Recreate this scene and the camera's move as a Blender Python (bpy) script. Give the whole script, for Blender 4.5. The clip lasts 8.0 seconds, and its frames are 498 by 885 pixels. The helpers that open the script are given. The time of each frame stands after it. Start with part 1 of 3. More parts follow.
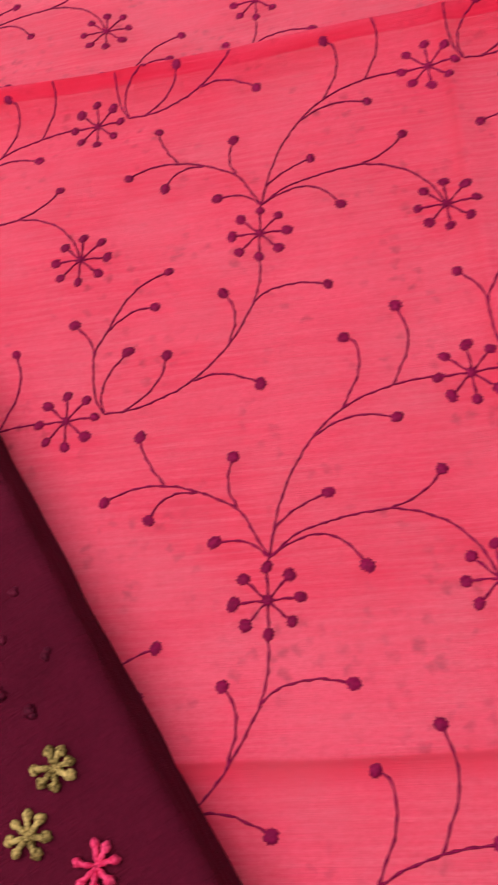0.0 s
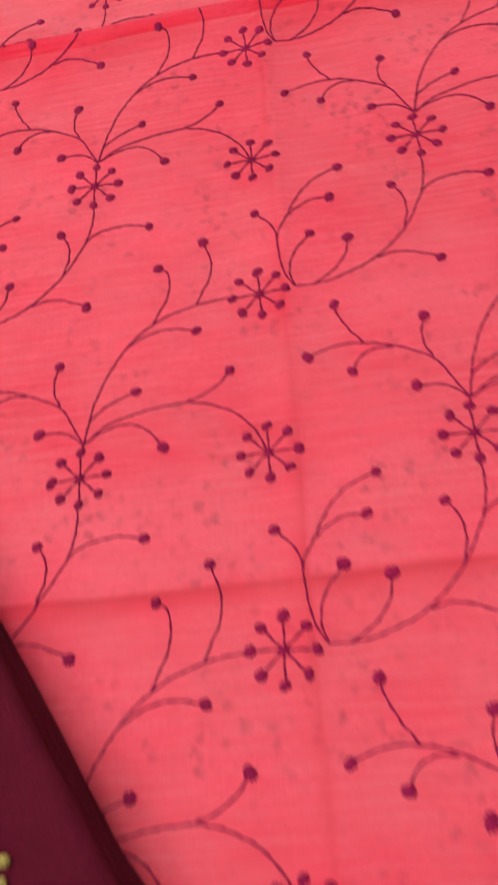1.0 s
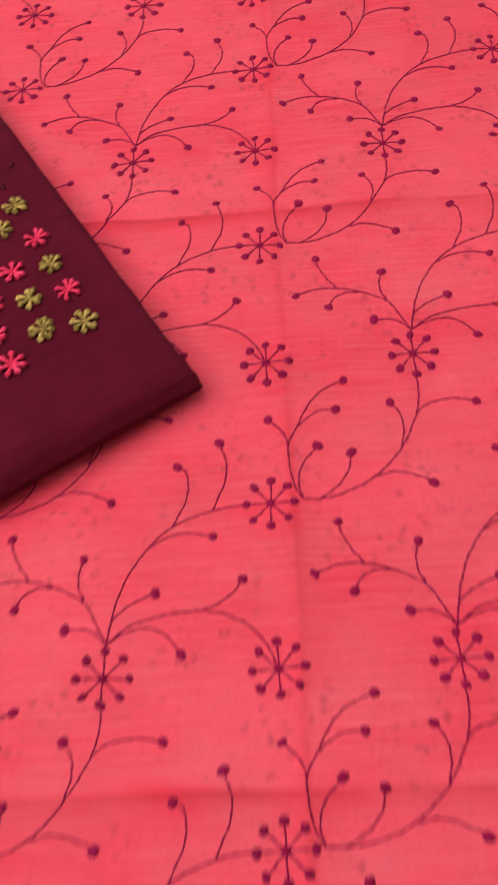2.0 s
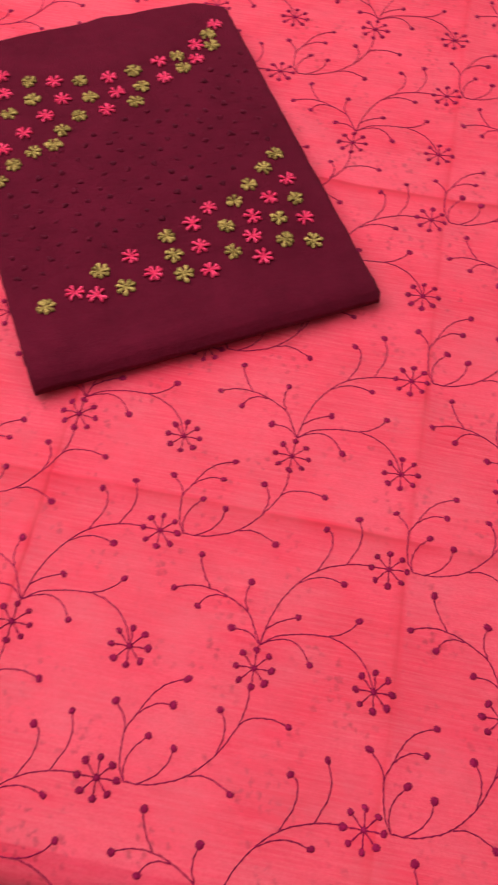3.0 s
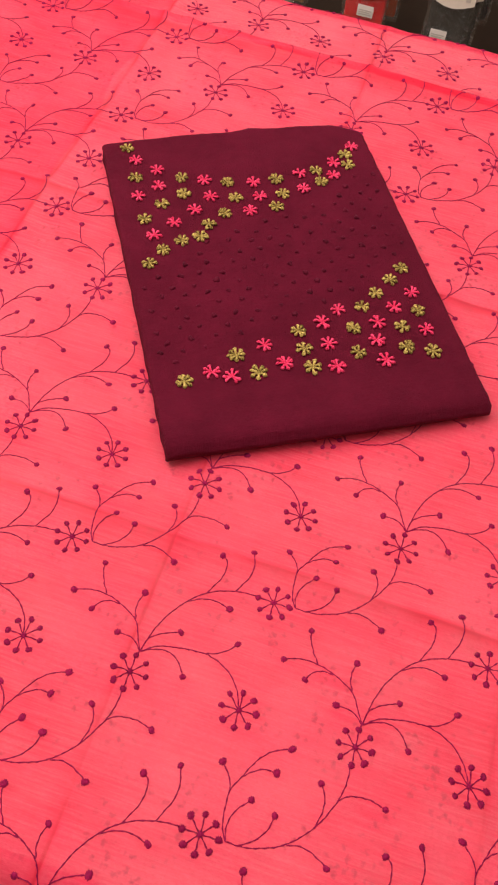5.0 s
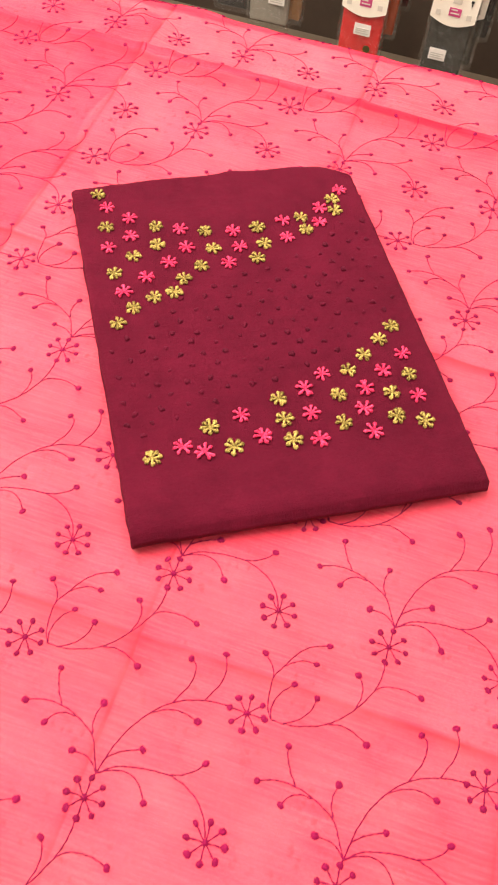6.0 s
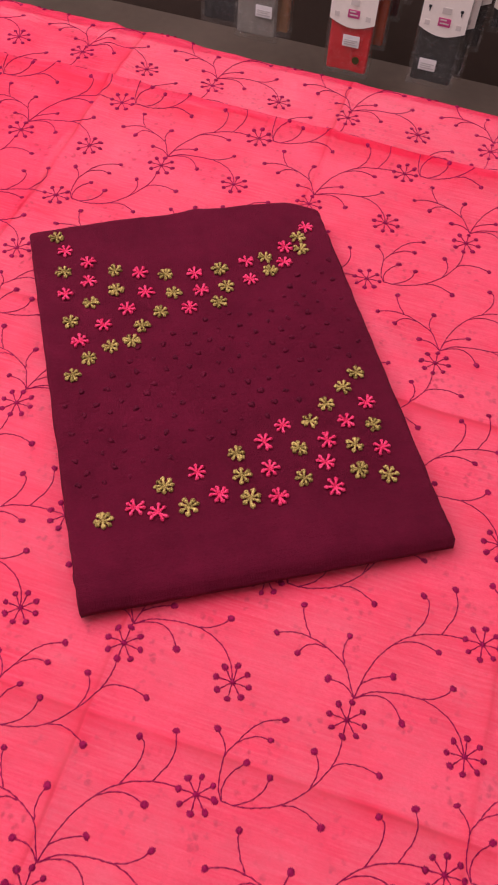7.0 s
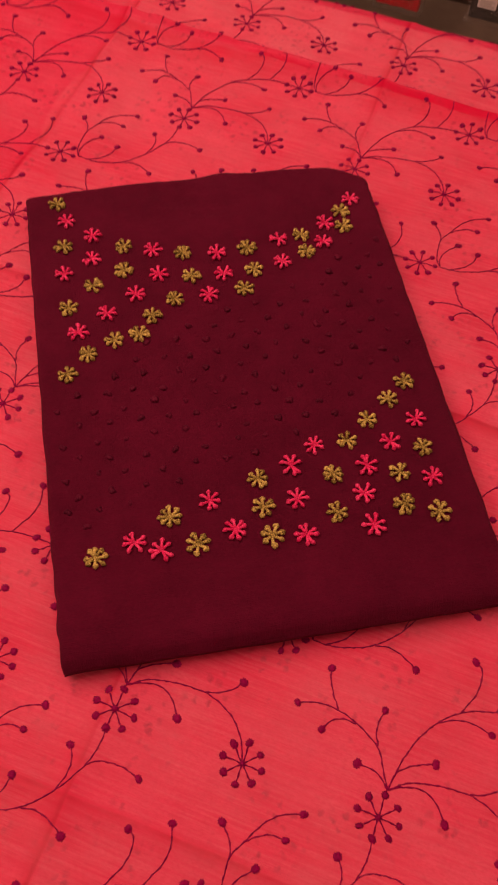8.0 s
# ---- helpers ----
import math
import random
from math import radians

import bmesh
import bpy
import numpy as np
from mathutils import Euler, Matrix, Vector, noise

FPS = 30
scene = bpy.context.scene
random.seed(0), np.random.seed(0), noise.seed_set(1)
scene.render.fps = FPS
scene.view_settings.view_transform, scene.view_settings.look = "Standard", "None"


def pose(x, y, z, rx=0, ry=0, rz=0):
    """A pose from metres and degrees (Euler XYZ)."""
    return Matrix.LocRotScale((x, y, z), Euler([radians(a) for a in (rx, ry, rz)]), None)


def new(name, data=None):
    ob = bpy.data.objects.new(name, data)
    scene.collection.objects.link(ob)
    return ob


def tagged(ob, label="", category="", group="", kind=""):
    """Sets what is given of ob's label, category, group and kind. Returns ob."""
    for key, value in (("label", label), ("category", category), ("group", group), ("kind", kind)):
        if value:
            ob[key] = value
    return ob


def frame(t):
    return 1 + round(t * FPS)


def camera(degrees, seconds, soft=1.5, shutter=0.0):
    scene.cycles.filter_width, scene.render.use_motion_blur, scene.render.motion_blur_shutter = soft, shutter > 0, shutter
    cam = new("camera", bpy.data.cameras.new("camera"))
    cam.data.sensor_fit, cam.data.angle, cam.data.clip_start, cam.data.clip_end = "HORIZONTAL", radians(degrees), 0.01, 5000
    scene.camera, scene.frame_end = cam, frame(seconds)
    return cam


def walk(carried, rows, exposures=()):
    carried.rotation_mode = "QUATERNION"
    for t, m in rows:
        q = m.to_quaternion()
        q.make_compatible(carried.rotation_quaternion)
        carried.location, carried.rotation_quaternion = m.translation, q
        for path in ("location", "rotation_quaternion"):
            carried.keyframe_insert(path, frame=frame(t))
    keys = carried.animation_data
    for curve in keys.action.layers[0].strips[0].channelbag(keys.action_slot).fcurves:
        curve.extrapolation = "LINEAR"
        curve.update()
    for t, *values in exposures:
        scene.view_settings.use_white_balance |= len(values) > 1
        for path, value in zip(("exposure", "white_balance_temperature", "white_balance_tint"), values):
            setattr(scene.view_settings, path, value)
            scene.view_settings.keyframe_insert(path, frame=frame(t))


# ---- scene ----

U = 0.15                      # repeat of the embroidered pattern, metres

# ---- camera ----
cam = camera(33.55, 8.0, soft=2.0, shutter=0.35)
walk(cam, [
    (0.0, pose(0.0454, -0.0720, 0.2565, 26.18, 11.64, -1.20)),
    (0.5, pose(0.0829, -0.0779, 0.2624, 26.66, 11.04, -2.82)),
    (1.0, pose(0.1015, -0.1371, 0.2735, 27.12, 9.00, -3.25)),
    (1.2, pose(0.1050, -0.1859, 0.2828, 28.02, 7.76, -2.41)),
    (2.3, pose(0.0681, -0.4546, 0.3973, 28.69, 2.47, -0.53)),
    (2.5, pose(0.0519, -0.4964, 0.4403, 28.20, 0.45, 3.05)),
    (3.0, pose(0.0060, -0.5596, 0.5027, 27.51, -1.45, 10.99)),
    (3.5, pose(-0.0483, -0.5727, 0.5146, 28.71, -3.36, 15.00)),
    (4.0, pose(-0.0673, -0.5920, 0.5211, 29.99, -4.08, 17.42)),
    (4.2, pose(-0.0670, -0.6018, 0.5220, 30.73, -4.17, 17.58)),
    (5.3, pose(-0.0628, -0.5946, 0.5327, 33.70, -4.06, 17.79)),
    (5.5, pose(-0.0659, -0.5750, 0.5316, 33.90, -3.90, 17.80)),
    (6.0, pose(-0.0639, -0.5206, 0.5163, 33.55, -3.83, 17.77)),
    (6.5, pose(-0.0466, -0.4915, 0.5248, 33.59, -3.23, 17.53)),
    (7.0, pose(-0.0412, -0.4646, 0.5237, 33.51, -2.79, 17.55)),
    (7.5, pose(-0.0497, -0.4293, 0.5097, 33.01, -2.25, 18.15)),
    (7.8, pose(-0.0598, -0.3962, 0.4870, 31.28, -2.03, 19.38)),
    (8.0, pose(-0.0658, -0.3742, 0.4664, 29.68, -2.22, 20.28)),
], exposures=[
    (0.0, -0.12, 5600, 25), (0.5, -0.02, 5600, 1), (1.0, 0.04, 5550, -7), (2.5, -0.09, 6550, 22), (3.0, 0.04, 6000, 19), (3.5, -0.06, 6400, 23), (4.2, -0.06, 6350, 23),
    (5.3, 0.6, 6700, 8), (5.5, 1.27, 6800, 3), (6.0, 1.1, 6600, 8), (6.5, 0.95, 6300, 10), (6.7, 0.75, 6200, 14),
    (7.0, 0.02, 5850, 36), (7.5, -0.03, 5650, 40), (7.8, -0.35, 7000, 34), (8.0, -0.70, 10300, 72),
])

# ---- world and lights ----
world = bpy.data.worlds.new("world")
scene.world = world
world.use_nodes = True
world.node_tree.nodes["Background"].inputs[0].default_value = (0.9, 0.92, 1.0, 1)
world.node_tree.nodes["Background"].inputs[1].default_value = 0.02

FLOOR_Z, CEIL_Z = -0.75, 1.95
LAMPS = [(-1.6, -0.4), (-0.4, -0.4), (1.2, -0.4), (-1.6, 0.8), (-0.4, 0.8), (1.2, 0.8)]
LAMP_POWER = 13.0


def area_lamp(x, y, power):
    data = bpy.data.lights.new("panel_lamp", "AREA")
    data.shape, data.size, data.energy, data.color = "SQUARE", 0.56, power, (1.0, 0.93, 0.86)
    ob = new("panel_lamp", data)
    ob.matrix_world = pose(x, y, CEIL_Z - 0.03)
    return ob


for lx, ly in LAMPS:
    area_lamp(lx, ly, LAMP_POWER * (1.0 if ly > 0.5 else 1.15) * (0.35 if lx > 1 else 1.85 if lx < -1 else 0.85))


# ---- materials ----
def material(name, colour, rough=0.8, metal=0.0, spec=0.3, sheen=0.0):
    m = bpy.data.materials.new(name)
    m.use_nodes = True
    b = m.node_tree.nodes["Principled BSDF"]
    b.inputs["Base Color"].default_value = (*colour, 1)
    b.inputs["Roughness"].default_value = rough
    b.inputs["Metallic"].default_value = metal
    b.inputs["Specular IOR Level"].default_value = spec
    b.inputs["Sheen Weight"].default_value = sheen
    return m, m.node_tree, b


def node(tree, kind, **values):
    n = tree.nodes.new(kind)
    for key, value in values.items():
        n.inputs[key].default_value = value
    return n


def coords(tree, scale=(1, 1, 1), turn=0.0):
    tc, mp = tree.nodes.new("ShaderNodeTexCoord"), tree.nodes.new("ShaderNodeMapping")
    mp.inputs["Scale"].default_value = scale
    mp.inputs["Rotation"].default_value = (0, 0, turn)
    tree.links.new(tc.outputs["Object"], mp.inputs["Vector"])
    return mp.outputs[0]


def noise_tex(tree, vec, scale, detail=3.0, rough=0.5):
    n = node(tree, "ShaderNodeTexNoise", Scale=scale, Detail=detail, Roughness=rough)
    tree.links.new(vec, n.inputs["Vector"])
    return n.outputs["Fac"]


def ramp(tree, fac, stops):
    r = tree.nodes.new("ShaderNodeValToRGB")
    el = r.color_ramp.elements
    while len(el) < len(stops):
        el.new(0.5)
    for e, (p, c) in zip(el, stops):
        e.position, e.color = p, (*c, 1)
    tree.links.new(fac, r.inputs[0])
    return r.outputs[0]


def mix(tree, fac, a, b, how="MIX"):
    n = tree.nodes.new("ShaderNodeMix")
    n.data_type, n.blend_type = "RGBA", how
    for sock, v in ((n.inputs[0], fac), (n.inputs[6], a), (n.inputs[7], b)):
        if isinstance(v, (int, float)):
            sock.default_value = v
        elif isinstance(v, tuple):
            sock.default_value = (*v, 1)
        else:
            tree.links.new(v, sock)
    return n.outputs[2]


def calc(tree, how, a, b=0.0):
    n = tree.nodes.new("ShaderNodeMath")
    n.operation = how
    for sock, v in ((n.inputs[0], a), (n.inputs[1], b)):
        if isinstance(v, (int, float)):
            sock.default_value = v
        else:
            tree.links.new(v, sock)
    return n.outputs[0]


def bump(tree, b, height, strength, distance):
    n = node(tree, "ShaderNodeBump", Strength=strength, Distance=distance)
    tree.links.new(height, n.inputs["Height"])
    tree.links.new(n.outputs[0], b.inputs["Normal"])


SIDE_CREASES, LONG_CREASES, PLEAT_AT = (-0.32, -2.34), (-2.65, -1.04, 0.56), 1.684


def fold_shade(t, axis, c, strength, wide=0.06, low=0.35):
    """Shade along a pressed fold, painted as darker colour: sharp on one side, soft on the other."""
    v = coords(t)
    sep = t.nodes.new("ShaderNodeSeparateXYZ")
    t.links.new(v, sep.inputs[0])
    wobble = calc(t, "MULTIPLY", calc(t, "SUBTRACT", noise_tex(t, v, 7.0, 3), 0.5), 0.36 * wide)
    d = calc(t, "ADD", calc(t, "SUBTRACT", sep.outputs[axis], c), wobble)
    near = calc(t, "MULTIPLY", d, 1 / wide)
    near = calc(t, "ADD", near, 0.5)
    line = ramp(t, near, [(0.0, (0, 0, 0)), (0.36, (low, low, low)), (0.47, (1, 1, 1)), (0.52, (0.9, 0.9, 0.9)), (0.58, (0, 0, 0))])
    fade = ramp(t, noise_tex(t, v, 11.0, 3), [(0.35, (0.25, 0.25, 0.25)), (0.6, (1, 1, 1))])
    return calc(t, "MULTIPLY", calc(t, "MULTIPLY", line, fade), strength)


def cloth_material(name="coral_cloth", open_low=0.15, open_high=0.27):
    """Sheer coral cotton-silk: slub threads along the width, uneven dye, the dark knots of a lower layer showing through."""
    m, t, b = material(name, (0.8, 0.08, 0.12), 0.8, 0, 0.06, 0.06)
    b.inputs["Sheen Tint"].default_value = (1, 0.45, 0.5, 1)
    b.inputs["Sheen Roughness"].default_value = 0.4
    slub = noise_tex(t, coords(t, (22, 520, 22)), 1.0, 4, 0.65)
    fine = noise_tex(t, coords(t, (60, 2600, 60)), 1.0, 2)
    warp = noise_tex(t, coords(t, (2600, 50, 60)), 1.0, 2)
    patch = noise_tex(t, coords(t, (0.8, 1.3, 1)), 9.0, 4, 0.6)
    base = ramp(t, patch, [(0.34, (0.83, 0.028, 0.078)), (0.66, (0.94, 0.090, 0.155))])
    base = mix(t, ramp(t, slub, [(0.40, (0, 0, 0)), (0.72, (0.74, 0.74, 0.74))]), base, (0.93, 0.125, 0.18))
    base = mix(t, calc(t, "MULTIPLY", calc(t, "ADD", fine, calc(t, "MULTIPLY", warp, 0.5)), 0.24), base, (0.66, 0.022, 0.045))
    grain = noise_tex(t, coords(t, (1, 2.2, 1)), 420.0, 3, 0.7)
    base = mix(t, ramp(t, grain, [(0.35, (0.30, 0.30, 0.30)), (0.6, (0, 0, 0))]), base, (0.70, 0.026, 0.055))
    vor = node(t, "ShaderNodeTexVoronoi", Scale=165.0, Randomness=1.0)
    warped = node(t, "ShaderNodeTexNoise", Scale=260.0, Detail=3.0)
    t.links.new(coords(t), warped.inputs["Vector"])
    shift = t.nodes.new("ShaderNodeVectorMath")
    shift.operation = "MULTIPLY_ADD"
    shift.inputs[1].default_value = (0.0055, 0.0075, 0.0)
    t.links.new(warped.outputs["Color"], shift.inputs[0])
    t.links.new(coords(t), shift.inputs[2])
    t.links.new(shift.outputs[0], vor.inputs["Vector"])
    dots = ramp(t, vor.outputs["Distance"], [(0.10, (1, 1, 1)), (0.42, (0, 0, 0))])
    where = ramp(t, noise_tex(t, coords(t), 26.0, 3, 0.6), [(0.48, (0, 0, 0)), (0.62, (1, 1, 1))])
    stain = calc(t, "MULTIPLY", calc(t, "MULTIPLY", dots, where), 0.6)
    base = mix(t, stain, base, (0.36, 0.024, 0.050))
    # shade of the pressed creases, painted into the base colour
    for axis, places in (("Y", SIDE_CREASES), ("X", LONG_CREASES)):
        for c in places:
            base = mix(t, fold_shade(t, axis, c * U, 0.85 if axis == "Y" else 0.55, 0.04), base, (0.82, 0.020, 0.060))
            base = mix(t, fold_shade(t, axis, c * U, 0.3 if c > 0 else 0.8, 0.016), base, (0.60, 0.013, 0.036))
    # the pleat's shaded front slope, painted as a deeper red band
    base = mix(t, fold_shade(t, "Y", (PLEAT_AT - 0.012) * U, 0.85, 0.062, 0.66), base, (0.78, 0.015, 0.044))
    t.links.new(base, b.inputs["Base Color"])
    h = calc(t, "ADD", calc(t, "ADD", fine, warp), calc(t, "MULTIPLY", slub, 1.4))
    bump(t, b, h, 0.5, 0.0005)
    tr = t.nodes.new("ShaderNodeBsdfTranslucent")
    t.links.new(base, tr.inputs["Color"])
    body = node(t, "ShaderNodeMixShader", Fac=0.2)
    t.links.new(b.outputs[0], body.inputs[1])
    t.links.new(tr.outputs[0], body.inputs[2])
    gaps = t.nodes.new("ShaderNodeBsdfTransparent")
    mx = t.nodes.new("ShaderNodeMixShader")
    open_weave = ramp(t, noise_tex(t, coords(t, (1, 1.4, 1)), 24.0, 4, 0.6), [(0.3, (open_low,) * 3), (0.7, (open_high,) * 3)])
    sep = t.nodes.new("ShaderNodeSeparateXYZ")
    t.links.new(coords(t), sep.inputs[0])
    single = calc(t, "MULTIPLY", calc(t, "GREATER_THAN", sep.outputs["Y"], (PLEAT_AT + 0.022) * U), 0.05)
    t.links.new(calc(t, "ADD", open_weave, single), mx.inputs[0])
    t.links.new(body.outputs[0], mx.inputs[1])
    t.links.new(gaps.outputs[0], mx.inputs[2])
    t.links.new(mx.outputs[0], t.nodes["Material Output"].inputs["Surface"])
    return m


def thread_material(name, dark, light, rough=0.65, scale=900.0, spec=0.08):
    m, t, b = material(name, dark, rough, 0, spec, 0.0)
    info = t.nodes.new("ShaderNodeObjectInfo")
    n = noise_tex(t, coords(t), scale, 3)
    f = calc(t, "ADD", calc(t, "MULTIPLY", n, 0.8), calc(t, "MULTIPLY", info.outputs["Random"], 0.14))
    t.links.new(ramp(t, f, [(0.32, dark), (0.66, light)]), b.inputs["Base Color"])
    bump(t, b, n, 0.5, 0.0004)
    return m


def maroon_material():
    m, t, b = material("maroon_cotton", (0.085, 0.006, 0.018), 0.85, 0, 0.05, 0.03)
    b.inputs["Sheen Tint"].default_value = (1, 0.35, 0.5, 1)
    weave = noise_tex(t, coords(t, (3000, 120, 100)), 1.0, 2)
    weft = noise_tex(t, coords(t, (90, 2600, 100)), 1.0, 3)
    patch = noise_tex(t, coords(t), 22.0, 6, 0.72)
    speck = noise_tex(t, coords(t, (1, 1.6, 1)), 520.0, 3, 0.7)
    f = calc(t, "ADD", calc(t, "ADD", calc(t, "MULTIPLY", patch, 0.55), calc(t, "MULTIPLY", weft, 0.2)), calc(t, "MULTIPLY", speck, 0.30))
    t.links.new(ramp(t, f, [(0.32, (0.061, 0.0024, 0.0094)), (0.66, (0.119, 0.0062, 0.0205))]), b.inputs["Base Color"])
    bump(t, b, calc(t, "ADD", calc(t, "ADD", weave, weft), calc(t, "MULTIPLY", noise_tex(t, coords(t, (0.7, 1.3, 1)), 85.0, 5, 0.7), 2.6)), 0.75, 0.0011)
    return m


def mottled(name, dark, light, scale, rough=0.7, spec=0.3, bumpy=0.15, stretch=(1, 1, 1)):
    m, t, b = material(name, dark, rough, 0, spec)
    v = coords(t, stretch)
    n, g = noise_tex(t, v, scale, 5, 0.6), noise_tex(t, v, scale * 14, 3)
    f = calc(t, "ADD", calc(t, "MULTIPLY", n, 0.7), calc(t, "MULTIPLY", g, 0.3))
    t.links.new(ramp(t, f, [(0.3, dark), (0.72, light)]), b.inputs["Base Color"])
    bump(t, b, g, bumpy, 0.001)
    return m


def clear_plastic():
    """Thin clear film: mostly see-through, glossy."""
    m = bpy.data.materials.new("clear_plastic")
    m.use_nodes = True
    t = m.node_tree
    t.nodes.remove(t.nodes["Principled BSDF"])
    tr = node(t, "ShaderNodeBsdfTransparent", Color=(0.95, 0.95, 0.94, 1))
    gl = node(t, "ShaderNodeBsdfGlossy", Roughness=0.16, Color=(1, 1, 1, 1))
    n = node(t, "ShaderNodeBump", Strength=1.0, Distance=0.02)
    t.links.new(noise_tex(t, coords(t, (1, 1, 0.4)), 55.0, 4), n.inputs["Height"])
    t.links.new(n.outputs[0], gl.inputs["Normal"])
    mx = node(t, "ShaderNodeMixShader", Fac=0.14)
    t.links.new(tr.outputs[0], mx.inputs[1])
    t.links.new(gl.outputs[0], mx.inputs[2])
    t.links.new(mx.outputs[0], t.nodes["Material Output"].inputs["Surface"])
    return m


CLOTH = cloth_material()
# more open copy of the cloth, so the added under layer tints only weakly
OPEN_CLOTH = cloth_material("coral_open_cloth", 0.45, 0.72)
VINE = thread_material("plum_thread", (0.150, 0.0022, 0.030), (0.275, 0.0050, 0.055))
MAROON = maroon_material()
KNOT = thread_material("maroon_thread", (0.044, 0.0017, 0.0078), (0.125, 0.0055, 0.0215), 0.6, 1500, 0.08)
OLIVE = thread_material("olive_thread", (0.085, 0.055, 0.010), (0.66, 0.48, 0.135), 0.6, 900.0)
PINK = thread_material("pink_thread", (0.52, 0.012, 0.058), (0.95, 0.085, 0.19), 0.55, 900.0)
COVER = mottled("pale_laminate", (0.66, 0.60, 0.56), (0.76, 0.71, 0.67), 4.0, 0.5)
WOOD = mottled("brown_laminate", (0.09, 0.05, 0.03), (0.17, 0.10, 0.06), 3.0, 0.45, 0.4, 0.1, (1, 14, 14))
STEEL = material("brushed_steel", (0.55, 0.55, 0.55), 0.35, 1.0)[0]
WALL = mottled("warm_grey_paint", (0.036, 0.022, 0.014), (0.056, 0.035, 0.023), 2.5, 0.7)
SIDE = mottled("off_white_paint", (0.62, 0.60, 0.56), (0.72, 0.70, 0.66), 2.0, 0.8)
FLOOR = mottled("grey_floor", (0.088, 0.064, 0.043), (0.148, 0.110, 0.077), 3.0, 0.30, 0.5, 0.03)
PLASTIC = clear_plastic()
CARD = mottled("white_card", (0.78, 0.68, 0.56), (0.88, 0.78, 0.66), 8.0, 0.5)
MAGENTA = material("magenta_print", (0.52, 0.06, 0.18), 0.4)[0]
INK = material("black_print", (0.02, 0.02, 0.02), 0.5)[0]
GREYINK = material("grey_print", (0.46, 0.41, 0.36), 0.5)[0]
PALEINK = material("pale_print", (0.60, 0.52, 0.44), 0.5)[0]
STICKER = mottled("white_sticker", (0.64, 0.58, 0.52), (0.78, 0.72, 0.66), 60.0, 0.4)
GOLD = material("dark_gold_foil", (0.10, 0.085, 0.03), 0.35, 0.5)[0]


def emitter(name, colour, strength):
    m, t, b = material(name, (0.9, 0.9, 0.9))
    b.inputs["Emission Color"].default_value = (*colour, 1)
    b.inputs["Emission Strength"].default_value = strength
    return m


DIFFUSER = emitter("lit_diffuser", (1.0, 0.94, 0.86), 3.0)


# ---- mesh helpers ----
def mesh_from(name, verts, faces, mat, smooth=True):
    me = bpy.data.meshes.new(name)
    me.from_pydata([tuple(v) for v in verts], [], faces)
    me.materials.append(mat)
    if smooth:
        me.polygons.foreach_set("use_smooth", [True] * len(me.polygons))
    me.update()
    return me


def child(name, me, parent, label=""):
    ob = new(name, me)
    ob.parent = parent
    return tagged(ob, label) if label else ob


def part(name, bm, mat, parent, label="", smooth=False):
    me = bpy.data.meshes.new(name)
    bm.normal_update()
    bm.to_mesh(me)
    bm.free()
    me.materials.append(mat)
    if smooth:
        me.polygons.foreach_set("use_smooth", [True] * len(me.polygons))
    return child(name, me, parent, label) if parent else tagged(new(name, me), label)


def box(lo, hi, bevel=0.0, segments=2):
    bm = bmesh.new()
    bmesh.ops.create_cube(bm, size=1.0)
    for v in bm.verts:
        v.co = Vector([l + (c + 0.5) * (h - l) for l, h, c in zip(lo, hi, v.co)])
    if bevel:
        bmesh.ops.bevel(bm, geom=bm.edges[:], offset=bevel, segments=segments, profile=0.6, affect="EDGES")
    return bm


def thing(name, at, label, category, group="", kind="", rz=0.0):
    e = new(name)
    e.matrix_world = pose(*at, 0, 0, rz)
    return tagged(e, label, category, group, kind)


# ---- the room ----
X0, X1, Y0, Y1 = -2.6, 2.4, -2.6, 1.66
tagged(part("floor", box((X0, Y0, FLOOR_Z - 0.1), (X1, Y1, FLOOR_Z)), FLOOR, None), "plain grey polished shop floor", "floor", kind="structure")
tagged(part("ceiling", box((X0, Y0, CEIL_Z), (X1, Y1, CEIL_Z + 0.1)), SIDE, None), "plain white shop ceiling with light panels", "ceiling", kind="structure")
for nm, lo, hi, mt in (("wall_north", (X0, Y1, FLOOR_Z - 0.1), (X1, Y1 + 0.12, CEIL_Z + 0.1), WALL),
                       ("wall_south", (X0, Y0 - 0.12, FLOOR_Z - 0.1), (X1, Y0, CEIL_Z + 0.1), SIDE),
                       ("wall_west", (X0 - 0.12, Y0 - 0.12, FLOOR_Z - 0.1), (X0, Y1 + 0.12, CEIL_Z + 0.1), SIDE),
                       ("wall_east", (X1, Y0 - 0.12, FLOOR_Z - 0.1), (X1 + 0.12, Y1 + 0.12, CEIL_Z + 0.1), SIDE)):
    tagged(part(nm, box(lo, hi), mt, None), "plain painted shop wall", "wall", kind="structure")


def ceiling_light(x, y):
    e = thing("ceiling_light", (x, y, CEIL_Z), "square white flush ceiling light panel, switched on", "ceiling light", "ceiling light panels")
    bm = bmesh.new()
    for lo, hi in (((-0.31, -0.31), (0.31, -0.285)), ((-0.31, 0.285), (0.31, 0.31)), ((-0.31, -0.285), (-0.285, 0.285)), ((0.285, -0.285), (0.31, 0.285))):
        piece = box((*lo, -0.022), (*hi, 0))
        me = bpy.data.meshes.new("tmp")
        piece.to_mesh(me)
        piece.free()
        bm.from_mesh(me)
        bpy.data.meshes.remove(me)
    part("frame", bm, CARD, e)
    part("diffuser", box((-0.285, -0.285, -0.014), (0.285, 0.285, -0.002)), DIFFUSER, e, "glowing white diffuser")


for lx, ly in LAMPS:
    ceiling_light(lx, ly)


